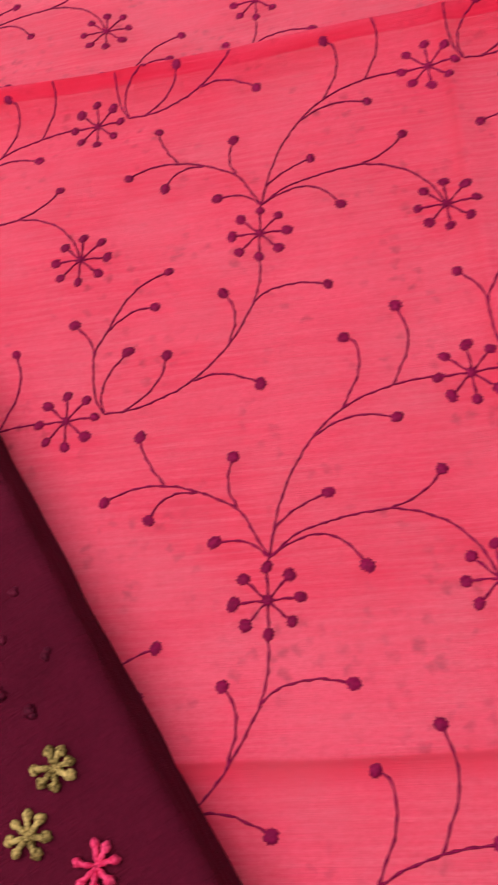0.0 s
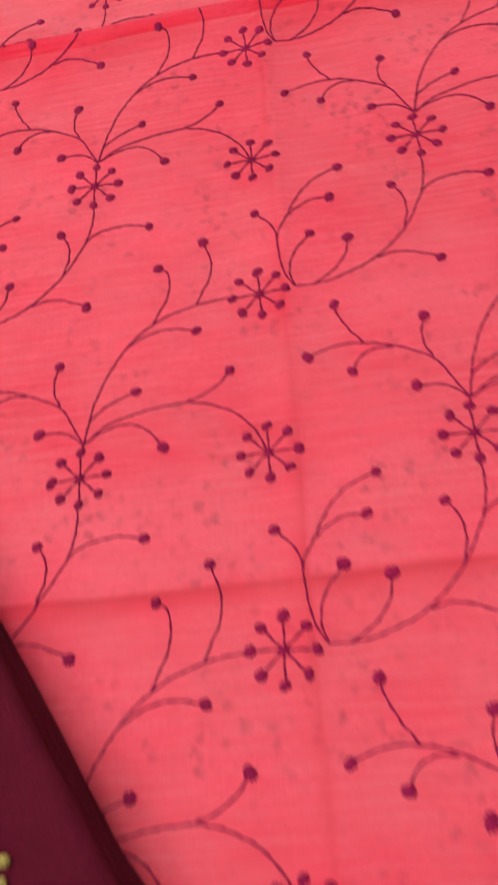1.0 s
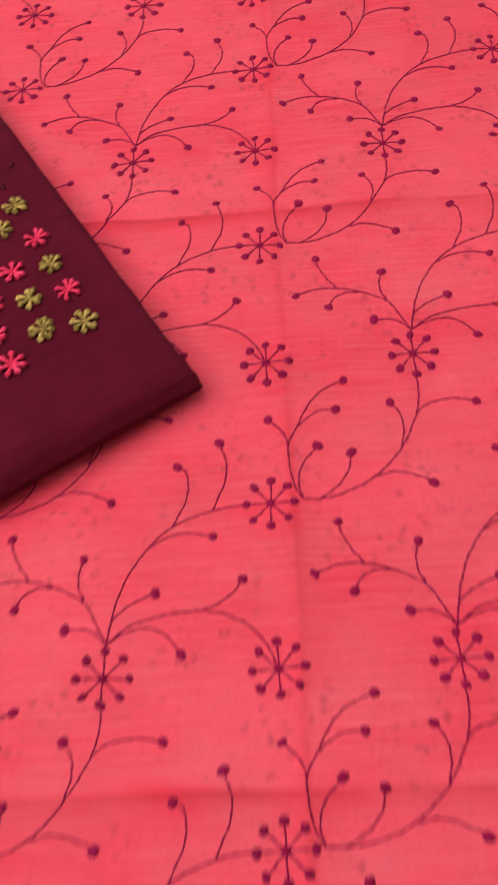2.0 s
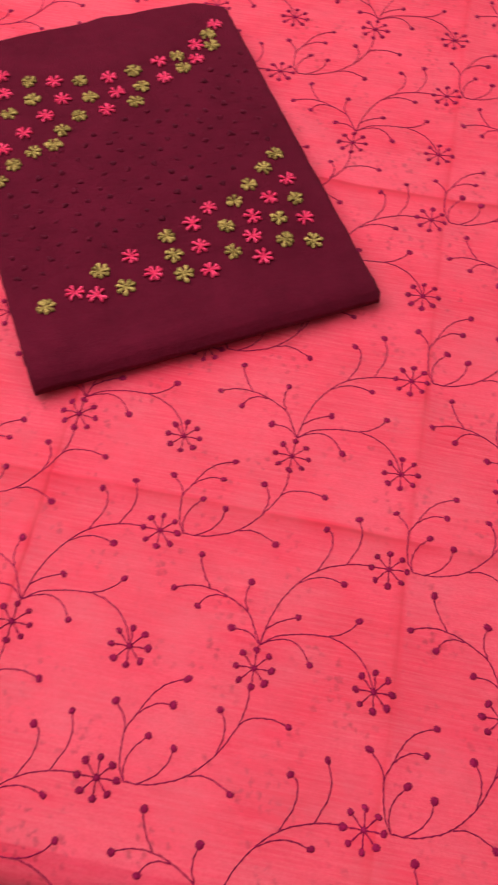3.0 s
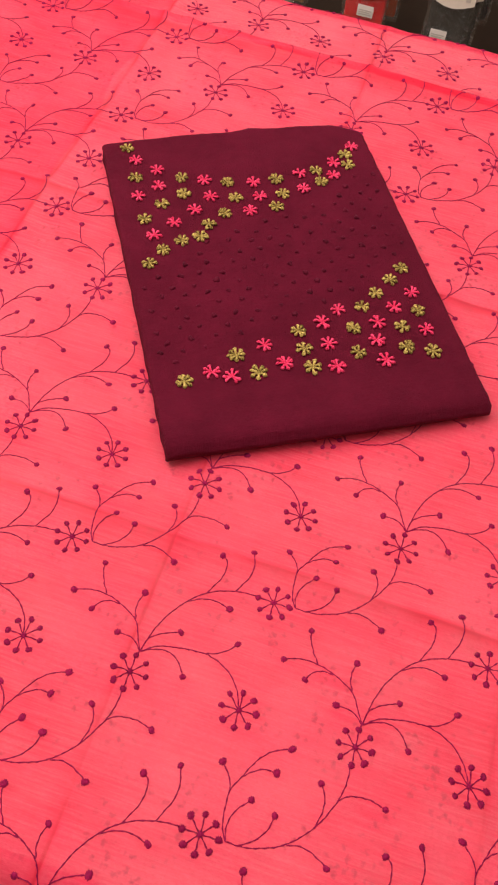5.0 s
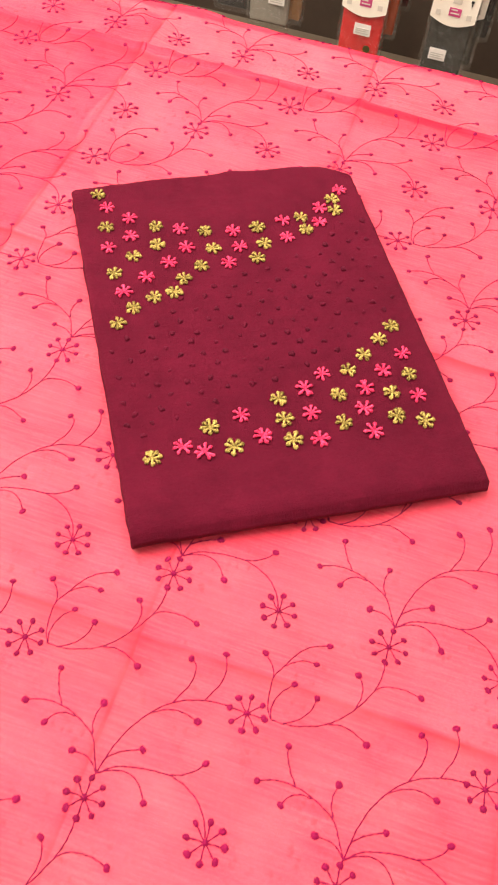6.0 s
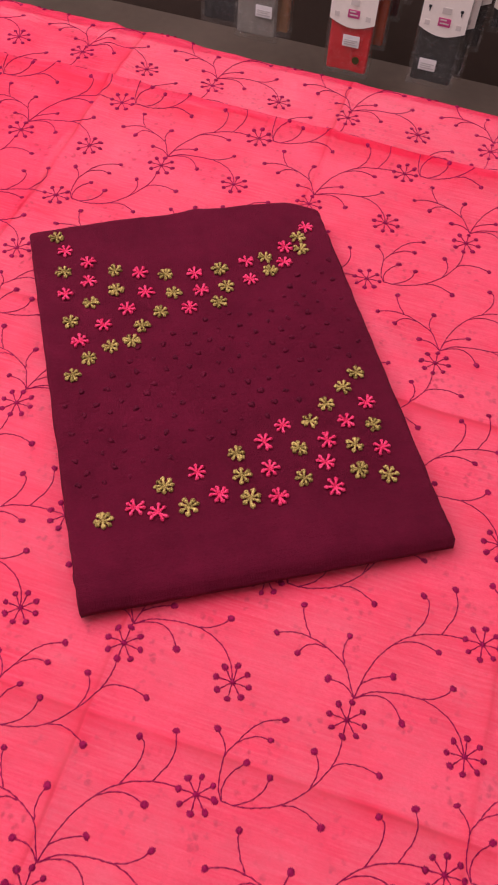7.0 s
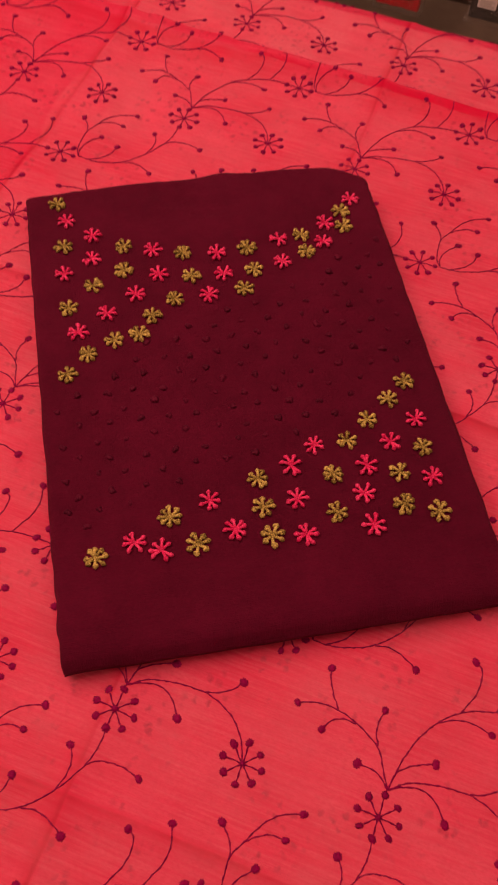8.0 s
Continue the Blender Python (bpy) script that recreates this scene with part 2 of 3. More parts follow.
# ---- display table ----
NEAR, FAR = -3.80, 2.36       # table edges across the cloth, in pattern repeats
TX0, TX1 = -0.98, 0.72


def display_table():
    e = thing("display_table", (0, 0, FLOOR_Z), "brown laminate shop display table under a spread cloth", "table")
    y0, y1, top = NEAR * U + 0.001, (FAR + 0.02) * U + 0.004, 0.7435
    part("tabletop", box((TX0, y0, top - 0.03), (TX1, y1, top), 0.004), COVER, e, "pale laminate tabletop")
    for x in (TX0 + 0.05, TX1 - 0.05):
        for y in (y0 + 0.05, y1 - 0.05):
            part("leg", box((x - 0.025, y - 0.025, 0), (x + 0.025, y + 0.025, top - 0.03), 0.003), STEEL, e, "square steel leg")
    for y in (y0 + 0.05, y1 - 0.05):
        part("apron", box((TX0 + 0.075, y - 0.01, top - 0.09), (TX1 - 0.075, y + 0.01, top - 0.03), 0.002), WOOD, e)


display_table()

# ---- spread dupatta: the cloth as a function of pattern coordinates (u across, s along) ----
PLEAT = 0.03


def pleat_line(u):
    return PLEAT_AT + 0.007 * math.sin(1.9 * u - 1.2) + 0.005 * math.sin(4.3 * u)


# where the lying cloth has been pushed about by hand: place, and the slip there, in repeats
SLIPS = [(0, 1, 0.0076, -0.001), (-0.5, 1, -0.0052, 0.0035), (0, 0, 0.0088, 0.0027), (-0.5, 1.5, 0.0073, 0.0041), (0.5, -2, -0.0003, -0.0078), (0.5, -2.5, -0.0037, 0.0197), (0.5, -3, -0.0134, 0.0011), (0, -2, 0.0032, -0.0077), (0.5, -1, 0.0087, -0.0092), (0.5, -0.5, 0.0007, 0.0095), (-0.5, -2, -0.0011, -0.0113), (-2, -2, 0.0038, 0.0045), (-1.5, -2, 0.0012, 0.0102), (-1.5, -2.5, 0.0039, -0.0049), (-0.5, -3, -0.007, -0.0056), (0, -3, 0.0067, 0.0073), (-2, -1, -0.0063, -0.0033), (-2.5, 0, -0.0053, 0.0102), (-2.5, -0.5, -0.0008, 0.0088), (-0.5, 2, -0.0032, -0.0082), (-2.5, 1, -0.0061, -0.0048), (0.5, -3.5, 0.0153, 0.0146), (0.5, 0, -0.0047, 0.0129)]


def drift(u, v):
    """How far the lying cloth has slipped from its true grid, in repeats."""
    dv = float(np.interp(v, [-4, -3.5, -3, -2.5, -2, -1.5, -1, -0.5, 0, 0.5, 1, 1.5, 1.7], [-0.01, -0.012, -0.004, 0.006, -0.016, -0.018, 0.006, 0.012, 0, 0.006, 0.012, 0.02, 0.02]))
    du = float(np.interp(v, [-3, -1, 0, 1, 1.5, 2], [0, -0.014, -0.008, 0.002, 0.013, 0.024]))
    pull = min(1.0, max(0.0, -1.4 - u)) * min(1.0, max(0.0, v))
    for a, b, p, q in SLIPS:
        r = (u - a) ** 2 + (v - b) ** 2
        if r < 0.8:
            g = math.exp(-r / 0.13)
            du, dv = du + p * g, dv + q * g
    return du, dv + 0.035 * pull


def relief(u, v):
    """Height of the lying cloth over the table, in metres."""
    p = Vector((u, v, 0.0))
    h = -0.0010 + 0.0014 * noise.noise(p * 0.9 + Vector((3, 1, 0))) + 0.0019 * noise.noise(p * 2.6) + 0.0006 * noise.noise(p * 7.0)
    h += 0.00035 * noise.noise(Vector((u * 2.0, v * 7.0, 4.0)))
    for k, c in enumerate(SIDE_CREASES):
        d = v - c - 0.012 * math.sin(2.2 * u + k) - 0.02 * noise.noise(Vector((u * 0.8, 7.0 + k, 0)))
        h += 0.0022 * math.exp(-abs(d) / 0.05) + (0.0018 * max(0.0, 1 - d / 0.35) if d > 0 else 0.0018 * max(0.0, 1 + d / 0.10))
    for k, c in enumerate(LONG_CREASES):
        d = u - c - 0.03 * noise.noise(Vector((v * 0.7, 11.0 + k, 0)))
        h += 0.0032 * math.exp(-abs(d) / 0.05) * (0.6 + 0.8 * noise.noise(Vector((v * 0.9, 20.0 + k, 0))))
    far = min(1.0, max(0.0, (-1.75 - u) / 0.7)) * min(1.0, max(0.0, (v + 1.3) / 0.8))
    if far:
        w = u * 0.92 + v * 0.38 + 0.25 * noise.noise(p * 1.3 + Vector((0, 0, 9)))
        h += 0.0048 * far * (0.35 - abs(noise.noise(Vector((w * 2.3, v * 0.45, 17.0)))) * 1.6)
        h += 0.0024 * far * (0.3 - abs(noise.noise(Vector((w * 4.6 + 5, v * 0.9, 27.0)))) * 1.4)
    return max(h, -0.0055)


def cloth_at(u, s):
    """The near part runs up to the pleat line, folds back under itself and comes out again behind it."""
    f = pleat_line(u)
    rise = 0.0085 + 0.0020 * noise.noise(Vector((u * 1.3, 31.0, 0)))
    if s <= f:
        v, share = s, 1.0
    elif s <= f + PLEAT:
        k = (s - f) / PLEAT
        v, share = f - (s - f), 1 - 0.4 * min(1.0, k * 4)
    else:
        v = s - 2 * PLEAT
        k = (s - f - PLEAT) / PLEAT
        share = 0.6 - 0.4 * min(1.0, k * 4)
    lift = rise * share * (max(0.0, 1 - (f - v) / 0.20) ** 1.5 if v < f else max(0.0, 1 - (v - f) / 0.12))
    r = 0.13 if v < 0 else 0.04
    wave = noise.noise(Vector((u * 1.1, 5.0, 2.0)))
    if v < NEAR or v > FAR:
        edge, out = (NEAR, -1.0) if v < NEAR else (FAR, 1.0)
        d = abs(v - edge)
        arc = r * math.pi / 2
        if d < arc:
            a = d / r
            return Vector(((u + drift(u, edge)[0]) * U, (edge + drift(u, edge)[1] + out * r * math.sin(a)) * U, relief(u, edge) + lift - r * (1 - math.cos(a)) * U))
        drop = d - arc
        flare = ((0.09 if v < 0 else 0.035) + 0.05 * wave) * min(1.0, drop * 2) + 0.04 * math.sin(u * 5.5 + 2 * wave) * min(1.0, drop / 1.2)
        return Vector(((u + drift(u, edge)[0]) * U, (edge + drift(u, edge)[1] + out * (r + max(flare, 0.0))) * U, relief(u, edge) + lift - (r + drop) * U))
    du, dv = drift(u, v)
    return Vector(((u + du) * U, (v + dv) * U, relief(u, v) + lift))


def cloth_normal(u, s):
    f = pleat_line(u)
    if f < s < f + 2 * PLEAT:
        return Vector((0, 0, -0.3))
    if NEAR + 0.02 < s < FAR - 0.02:
        return Vector((0, 0, 1))
    e = 0.01
    n = (cloth_at(u + e, s) - cloth_at(u - e, s)).cross(cloth_at(u, s + e) - cloth_at(u, s - e))
    return n.normalized()


CU0, CU1, CS0, CS1 = -5.4, 3.4, NEAR - 1.75, FAR + 2.0


def spread_cloth(parent):
    us = list(np.arange(CU0, CU1 + 0.001, 0.04))
    us = sorted(set([round(float(u), 4) for u in us] + [round(c + d, 4) for c in LONG_CREASES for d in (-0.03, -0.015, 0, 0.015, 0.03)]))
    lines = [round(float(s), 4) for s in np.arange(CS0, CS1 + 0.001, 0.04)]
    lines += [round(c + d, 4) for c in SIDE_CREASES for d in (-0.05, -0.03, -0.01, 0.01, 0.03, 0.05)]
    lines = [(s, None) for s in sorted(set(lines)) if not 1.62 < s < 1.82]
    lines += [(None, k) for k in (-0.05, -0.03, -0.015, -0.006, -0.002, 0.0, 0.002, 0.006, 0.015, 0.024, 0.03, 0.036, 0.045, 0.056, 0.062, 0.07, 0.085, 0.11)]
    lines.sort(key=lambda q: q[0] if q[0] is not None else PLEAT_AT + q[1])
    verts, faces = [], []
    for s, k in lines:
        for u in us:
            verts.append(cloth_at(u, s if s is not None else pleat_line(u) + k))
    n = len(us)
    for j in range(len(lines) - 1):
        for i in range(n - 1):
            a = j * n + i
            faces.append((a, a + 1, a + 1 + n, a + n))
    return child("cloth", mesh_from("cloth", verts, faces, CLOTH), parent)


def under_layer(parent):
    """An added, unseen flat sheet beneath the upper layer; it deepens the colour of this end."""
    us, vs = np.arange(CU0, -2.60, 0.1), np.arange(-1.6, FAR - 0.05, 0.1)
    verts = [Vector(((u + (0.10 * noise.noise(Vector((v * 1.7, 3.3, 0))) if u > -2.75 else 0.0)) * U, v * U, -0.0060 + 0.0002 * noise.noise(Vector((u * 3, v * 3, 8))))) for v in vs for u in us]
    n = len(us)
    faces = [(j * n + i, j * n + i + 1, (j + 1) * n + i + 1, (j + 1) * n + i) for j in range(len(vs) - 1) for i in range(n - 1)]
    return child("under_layer", mesh_from("under_layer", verts, faces, OPEN_CLOTH), parent)


# -- embroidery of one repeat, in repeats from its main blossom --
STEMS = []


def stem(points, knot=True):
    STEMS.append((points, knot))


stem([(0.006, 0.096), (-0.030, 0.163), (-0.066, 0.221), (-0.160, 0.273), (-0.241, 0.293), (-0.318, 0.291), (-0.382, 0.266)])
stem([(-0.234, 0.295), (-0.267, 0.339), (-0.292, 0.390), (-0.300, 0.429)])
stem([(-0.159, 0.270), (-0.209, 0.269), (-0.249, 0.247), (-0.271, 0.209)])
stem([(-0.064, 0.222), (-0.081, 0.262), (-0.084, 0.301), (-0.071, 0.350)])
stem([(0.006, 0.096), (-0.035, 0.133), (-0.076, 0.143), (-0.118, 0.144)])
stem([(0.006, 0.096), (0.021, 0.157), (0.072, 0.203), (0.148, 0.234)])
stem([(0.006, 0.096), (0.028, 0.195), (0.064, 0.290), (0.120, 0.374), (0.194, 0.441), (0.258, 0.472), (0.318, 0.490), (0.375, 0.499), (0.440, 0.501)], False)
stem([(0.194, 0.441), (0.232, 0.517), (0.243, 0.585), (0.234, 0.624), (0.209, 0.640)])
stem([(0.318, 0.490), (0.360, 0.586), (0.362, 0.650), (0.342, 0.715)])
stem([(0.126, 0.379), (0.184, 0.409), (0.248, 0.419), (0.320, 0.403)])
stem([(0.006, 0.096), (0.074, 0.143), (0.184, 0.171), (0.284, 0.178), (0.356, 0.162), (0.423, 0.124), (0.470, 0.070), (0.500, -0.000)], False)
stem([(0.284, 0.178), (0.345, 0.202), (0.376, 0.225), (0.407, 0.263)])
stem([(0.006, 0.096), (0.058, 0.124), (0.122, 0.136), (0.180, 0.112), (0.224, 0.055)])
stem([(0.006, 0.096), (0.000, 0.075)], False)
stem([(-0.002, -0.072), (-0.000, -0.136), (-0.019, -0.223), (-0.081, -0.340), (-0.169, -0.429), (-0.255, -0.471), (-0.324, -0.490), (-0.399, -0.493)], False)
stem([(-0.019, -0.221), (0.020, -0.190), (0.098, -0.177), (0.177, -0.193)])
stem([(-0.080, -0.335), (-0.065, -0.271), (-0.073, -0.219), (-0.098, -0.177)])
stem([(-0.169, -0.431), (-0.104, -0.421), (-0.044, -0.440), (0.001, -0.466)])
stem([(-0.347, -0.491), (-0.298, -0.460), (-0.255, -0.408), (-0.241, -0.346)])
stem([(-0.399, -0.493), (-0.423, -0.453), (-0.434, -0.402), (-0.438, -0.313), (-0.407, -0.246), (-0.366, -0.165), (-0.311, -0.112), (-0.245, -0.085)])
stem([(-0.437, -0.324), (-0.447, -0.283), (-0.470, -0.247), (-0.500, -0.215)])
stem([(-0.407, -0.246), (-0.364, -0.209), (-0.321, -0.192), (-0.279, -0.192)])
stem([(-0.399, -0.493), (-0.412, -0.439), (-0.394, -0.377), (-0.346, -0.318)])


def spline(points, step):
    """Points along a smooth line through the given ones."""
    pts = [Vector(p) for p in points]
    pts = [pts[0] * 2 - pts[1]] + pts + [pts[-1] * 2 - pts[-2]]
    out = []
    for a, b, c, d in zip(pts, pts[1:], pts[2:], pts[3:]):
        n = max(2, int((c - b).length / step))
        for i in range(n):
            t = i / n
            out.append(0.5 * (2 * b + (c - a) * t + (2 * a - 5 * b + 4 * c - d) * t * t + (3 * b - a - 3 * c + d) * t ** 3))
    out.append(pts[-2])
    return out


def thread_run(points, width, verts, faces, place):
    """A couched thread lying on the cloth: a low ridge with a twisted edge."""
    line = spline(points, 0.011)
    for i, p in enumerate(line):
        d = line[min(i + 1, len(line) - 1)] - line[max(i - 1, 0)]
        side = Vector((-d.y, d.x)).normalized()
        w = width * (1.0, 1.4, 0.7)[i % 3]
        p = p + side * (0.0030 * noise.noise(Vector((p[0] * 60 + 3, p[1] * 60, 0.5))))
        k = len(verts)
        for o, z in ((-w, 0.0001), (-w * 0.5, 0.00055), (w * 0.5, 0.00055), (w, 0.0001)):
            verts.append(place(p + side * o, z))
        if i:
            for q in range(3):
                faces.append((k - 4 + q, k - 3 + q, k + q + 1, k + q))


def knot_blob(c, radius, verts, faces, place, rng):
    """A small satin-stitched dot, domed, with a ragged edge."""
    k, n = len(verts), 22
    radius *= rng.uniform(0.84, 1.06)
    long, tilt = rng.uniform(0.0, 0.16), rng.uniform(0, math.pi)
    for ring, (rr, z) in enumerate(((1.0, 0.0001), (0.72, 0.0008))):
        for i in range(n):
            a = 2 * math.pi * i / n
            r = radius * rr * (1 + long * math.cos(2 * (a - tilt)) + (rng.uniform(-0.12, 0.12) + (0.10 if i % 2 else -0.10) if ring == 0 else 0))
            verts.append(place(Vector((c[0] + r * math.cos(a), c[1] + r * math.sin(a))), z))
    verts.append(place(Vector((c[0], c[1])), 0.00105))
    for i in range(n):
        j = (i + 1) % n
        faces.append((k + i, k + j, k + n + j, k + n + i))
        faces.append((k + n + i, k + n + j, k + 2 * n))


def placer(cu, cs):
    def place(p, z):
        u, s = cu + p[0], cs + p[1]
        return cloth_at(u, s) + cloth_normal(u, s) * z
    return place


def on_cloth(cu, cs, reach):
    return CU0 + 0.02 < cu - reach and cu + reach < CU1 - 0.02 and CS0 + 0.02 < cs - reach and cs + reach < CS1 - 0.02


def sprig(parent, cu, cs, rng):
    verts, faces, place = [], [], placer(cu, cs)
    for points, knot in STEMS:
        thread_run(points, 0.0025, verts, faces, place)
        if knot:
            knot_blob(points[-1], 0.0158, verts, faces, place, rng)
    return child("sprig", mesh_from("sprig", verts, faces, VINE), parent, "curling plum embroidered sprig with knotted tips")


def blossom(parent, cu, cs, rng):
    verts, faces, place = [], [], placer(cu, cs)
    turn = rng.uniform(-0.05, 0.05)
    for i in range(8):
        a = i * math.pi / 4 + turn
        r = 0.0745 * rng.uniform(0.96, 1.04)
        tip = (r * math.cos(a), r * math.sin(a))
        thread_run([(0, 0), tip], 0.0027, verts, faces, place)
        knot_blob(tip, 0.0150, verts, faces, place, rng)
    knot_blob((0, 0), 0.0125, verts, faces, place, rng)
    return child("blossom", mesh_from("blossom", verts, faces, VINE), parent, "eight-spoked plum embroidered blossom")


def dupatta():
    e = thing("dupatta", (0, 0, 0), "sheer coral pink cloth with plum embroidery, spread over the table", "cloth")
    spread_cloth(e)
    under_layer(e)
    rng = random.Random(4)
    for i in range(-6, 5):
        for j in range(-6, 6):
            if on_cloth(i, j, 0.55) and -5 <= j <= 4:
                sprig(e, i, j, rng)
            for du, dv in ((0, 0), (0.5, 0), (0.5, 0.5)):
                if on_cloth(i + du, j + dv, 0.12):
                    blossom(e, i + du, j + dv, rng)


dupatta()

# ---- folded kurta piece, in millimetres from its front corner ----
KW, KL, KT = 255.0, 352.0, 20.0
KX, KY, KTURN = -1.2226 * U, -1.9727 * U, 30.15


def kurta_top_edge(x):
    xs = [-6, 38, 68, 118, 136, 143, 170, 191, 227, 236, 249, 260]
    ys = [351, 354, 356, 355, 357, 360, 356.5, 357, 355, 351.5, 344, 338]
    return float(np.interp(x, xs, ys)) + 0.6 * noise.noise(Vector((x * 0.13, 2, 0)))


def kurta_surface(x, y):
    """Height of the folded piece's upper face, in millimetres."""
    p = Vector((x * 0.012, y * 0.012, 1.5))
    h = KT + 0.6 * noise.noise(p) + 0.6 * noise.noise(p * 3) + 0.22 * noise.noise(p * 8)
    h -= 0.8 * math.exp(-((y - 48) / 7.0) ** 2) * (0.5 + 0.5 * noise.noise(Vector((x * 0.02, 9, 0))))
    e = min(y, 14.0)
    h -= 7.5 * (1 - math.sqrt(max(0.0, 1 - (1 - e / 14.0) ** 2)))
    for d in (x, KW - x, kurta_top_edge(x) - y):
        d = max(0.0, min(d, 5.0))
        h -= 1.5 * (1 - math.sqrt(1 - (1 - d / 5.0) ** 2))
    return h


def kurta_body(parent):
    nx, ny = 64, 88
    verts, faces = [], []

    def spaced(k, n):
        t = k / n
        return t + 0.10 * math.sin(2 * math.pi * t) * -0.9

    for j in range(ny + 1):
        b = spaced(j, ny)
        for i in range(nx + 1):
            a = spaced(i, nx)
            y = b * kurta_top_edge(a * KW)
            x = -4 * (y / KL) + a * (KW + 2.5 - 2.0 * (y / KL) + 1.5 * math.exp(-y / 12.0)) + 0.7 * noise.noise(Vector((a * 2, y * 0.05, 3))) * abs(2 * a - 1)
            if j == 0:
                y += 0.8 * noise.noise(Vector((x * 0.03, 4, 4)))
            verts.append(Vector((x, y, kurta_surface(max(0, min(a * KW, KW)), y))) * 0.001)
    for j in range(ny):
        for i in range(nx):
            k = j * (nx + 1) + i
            faces.append((k, k + 1, k + nx + 2, k + nx + 1))
    rim = [i for i in range(nx + 1)] + [(j + 1) * (nx + 1) - 1 for j in range(1, ny + 1)]
    rim += [ny * (nx + 1) + i for i in range(nx - 1, -1, -1)] + [j * (nx + 1) for j in range(ny - 1, 0, -1)]
    mid = Vector((KW / 2, KL / 2, 0)) * 0.001
    last = rim
    levels = 11
    for q in range(1, levels + 1):
        ring = []
        for m, r in enumerate(rim):
            p = verts[r].copy()
            t = q / levels
            front = m <= nx
            out = Vector((p.x - mid.x, p.y - mid.y, 0))
            if front:
                out = Vector((0, -1, 0))
                off = 3.2 * math.sin(math.pi * min(1.0, 0.25 + 0.75 * t)) - 1.0
            else:
                out = Vector((0, 1, 0)) if nx + ny < m <= 2 * nx + ny else Vector((1 if p.x > mid.x else -1, 0, 0))
                off = (2.4 * t if out.x > 0.5 else 0.0) + (0.9 if q % 3 else -0.7) + 1.1 * noise.noise(Vector((m * 0.21, q // 3 * 3.1, 5)))
            z = p.z * (1 - t) + 0.0018 * t
            ring.append(len(verts))
            verts.append(Vector((p.x, p.y, z)) + out * off * 0.001)
        n = len(rim)
        for m in range(n):
            faces.append((last[m], ring[m], ring[(m + 1) % n], last[(m + 1) % n]))
        last = ring
    faces.append(tuple(last[::-1]))
    return child("body", mesh_from("body", verts, faces, MAROON), parent)


def petal_mesh(name, mat, seed):
    """One row of knobbly stitches, thin at the heart and swollen at the tip, about 8 mm long; some tips part in two."""
    rng = random.Random(seed)
    verts, faces = [], []

    def strand(start, end, bend, r0, r1, beads):
        n, sec, k = 13, 7, len(verts)
        run = Vector((end[0] - start[0], end[1] - start[1]))
        side = Vector((-run.y, run.x)).normalized()
        for i in range(n):
            f = i / (n - 1)
            mid = Vector(start) + run * f + side * (bend * math.sin(math.pi * f))
            rad = (r0 + (r1 - r0) * f ** 1.4) * (1 + 0.20 * math.cos(2 * math.pi * beads * f + 2.6)) * rng.uniform(0.9, 1.1)
            rad *= math.sqrt(max(0.06, 1 - ((f - 0.78) / 0.22) ** 2)) if f > 0.78 else 1.0
            rise = 0.0007 + 0.0010 * math.sin(math.pi * min(1.0, f * 0.85)) + rng.uniform(-0.00008, 0.00008)
            for q in range(sec):
                w = 2 * math.pi * q / sec
                o = mid + side * (rad * math.cos(w))
                verts.append(Vector((o.x, o.y, rise + 0.85 * rad * math.sin(w))))
            if i:
                for q in range(sec):
                    p = (q + 1) % sec
                    faces.append((k + (i - 1) * sec + q, k + (i - 1) * sec + p, k + i * sec + p, k + i * sec + q))
        faces.append(tuple(k + (n - 1) * sec + q for q in range(sec)))

    length = rng.uniform(0.0074, 0.0087)
    lean = rng.uniform(-0.0010, 0.0010)
    strand((0.0006, 0.0), (length, lean), rng.uniform(-0.0006, 0.0006), 0.00080, 0.00176, 2.2)
    if rng.random() < 0.5:
        turn = rng.choice((-1, 1))
        strand((length * 0.52, lean * 0.5), (length * 0.90, lean + turn * 0.0015), turn * 0.0003, 0.00080, 0.00125, 1.2)
    return mesh_from(name, verts, faces, mat)


def heart_mesh(name, mat):
    verts, faces = [], []
    for r, z in ((0.0009, 0.0001), (0.0007, 0.0006)):
        for i in range(8):
            verts.append(Vector((r * math.cos(i * math.pi / 4), r * math.sin(i * math.pi / 4), z)))
    verts.append(Vector((0, 0, 0.0008)))
    for i in range(8):
        j = (i + 1) % 8
        faces += [(i, j, 8 + j, 8 + i), (8 + i, 8 + j, 16)]
    return mesh_from(name, verts, faces, mat)


def tuft_mesh(seed):
    """A raised tonal thread knot, about 4 mm across: a few small loops pulled together."""
    rng = random.Random(seed)
    bm = bmesh.new()
    for k in range(3):
        made = bmesh.ops.create_icosphere(bm, subdivisions=2, radius=1.0)
        turn, off = rng.uniform(0, math.pi), Vector((rng.uniform(-0.0009, 0.0009), rng.uniform(-0.0007, 0.0007), rng.uniform(0.0001, 0.0006)))
        long, wide = rng.uniform(0.0013, 0.0019), rng.uniform(0.0009, 0.0012)
        for v in made["verts"]:
            x, y = v.co.x * long * rng.uniform(0.85, 1.15), v.co.y * wide
            v.co = Vector((x * math.cos(turn) - y * math.sin(turn), x * math.sin(turn) + y * math.cos(turn), v.co.z * 0.0011)) + off
    me = bpy.data.meshes.new("knot")
    bm.to_mesh(me)
    bm.free()
    me.materials.append(KNOT)
    me.polygons.foreach_set("use_smooth", [True] * len(me.polygons))
    return me


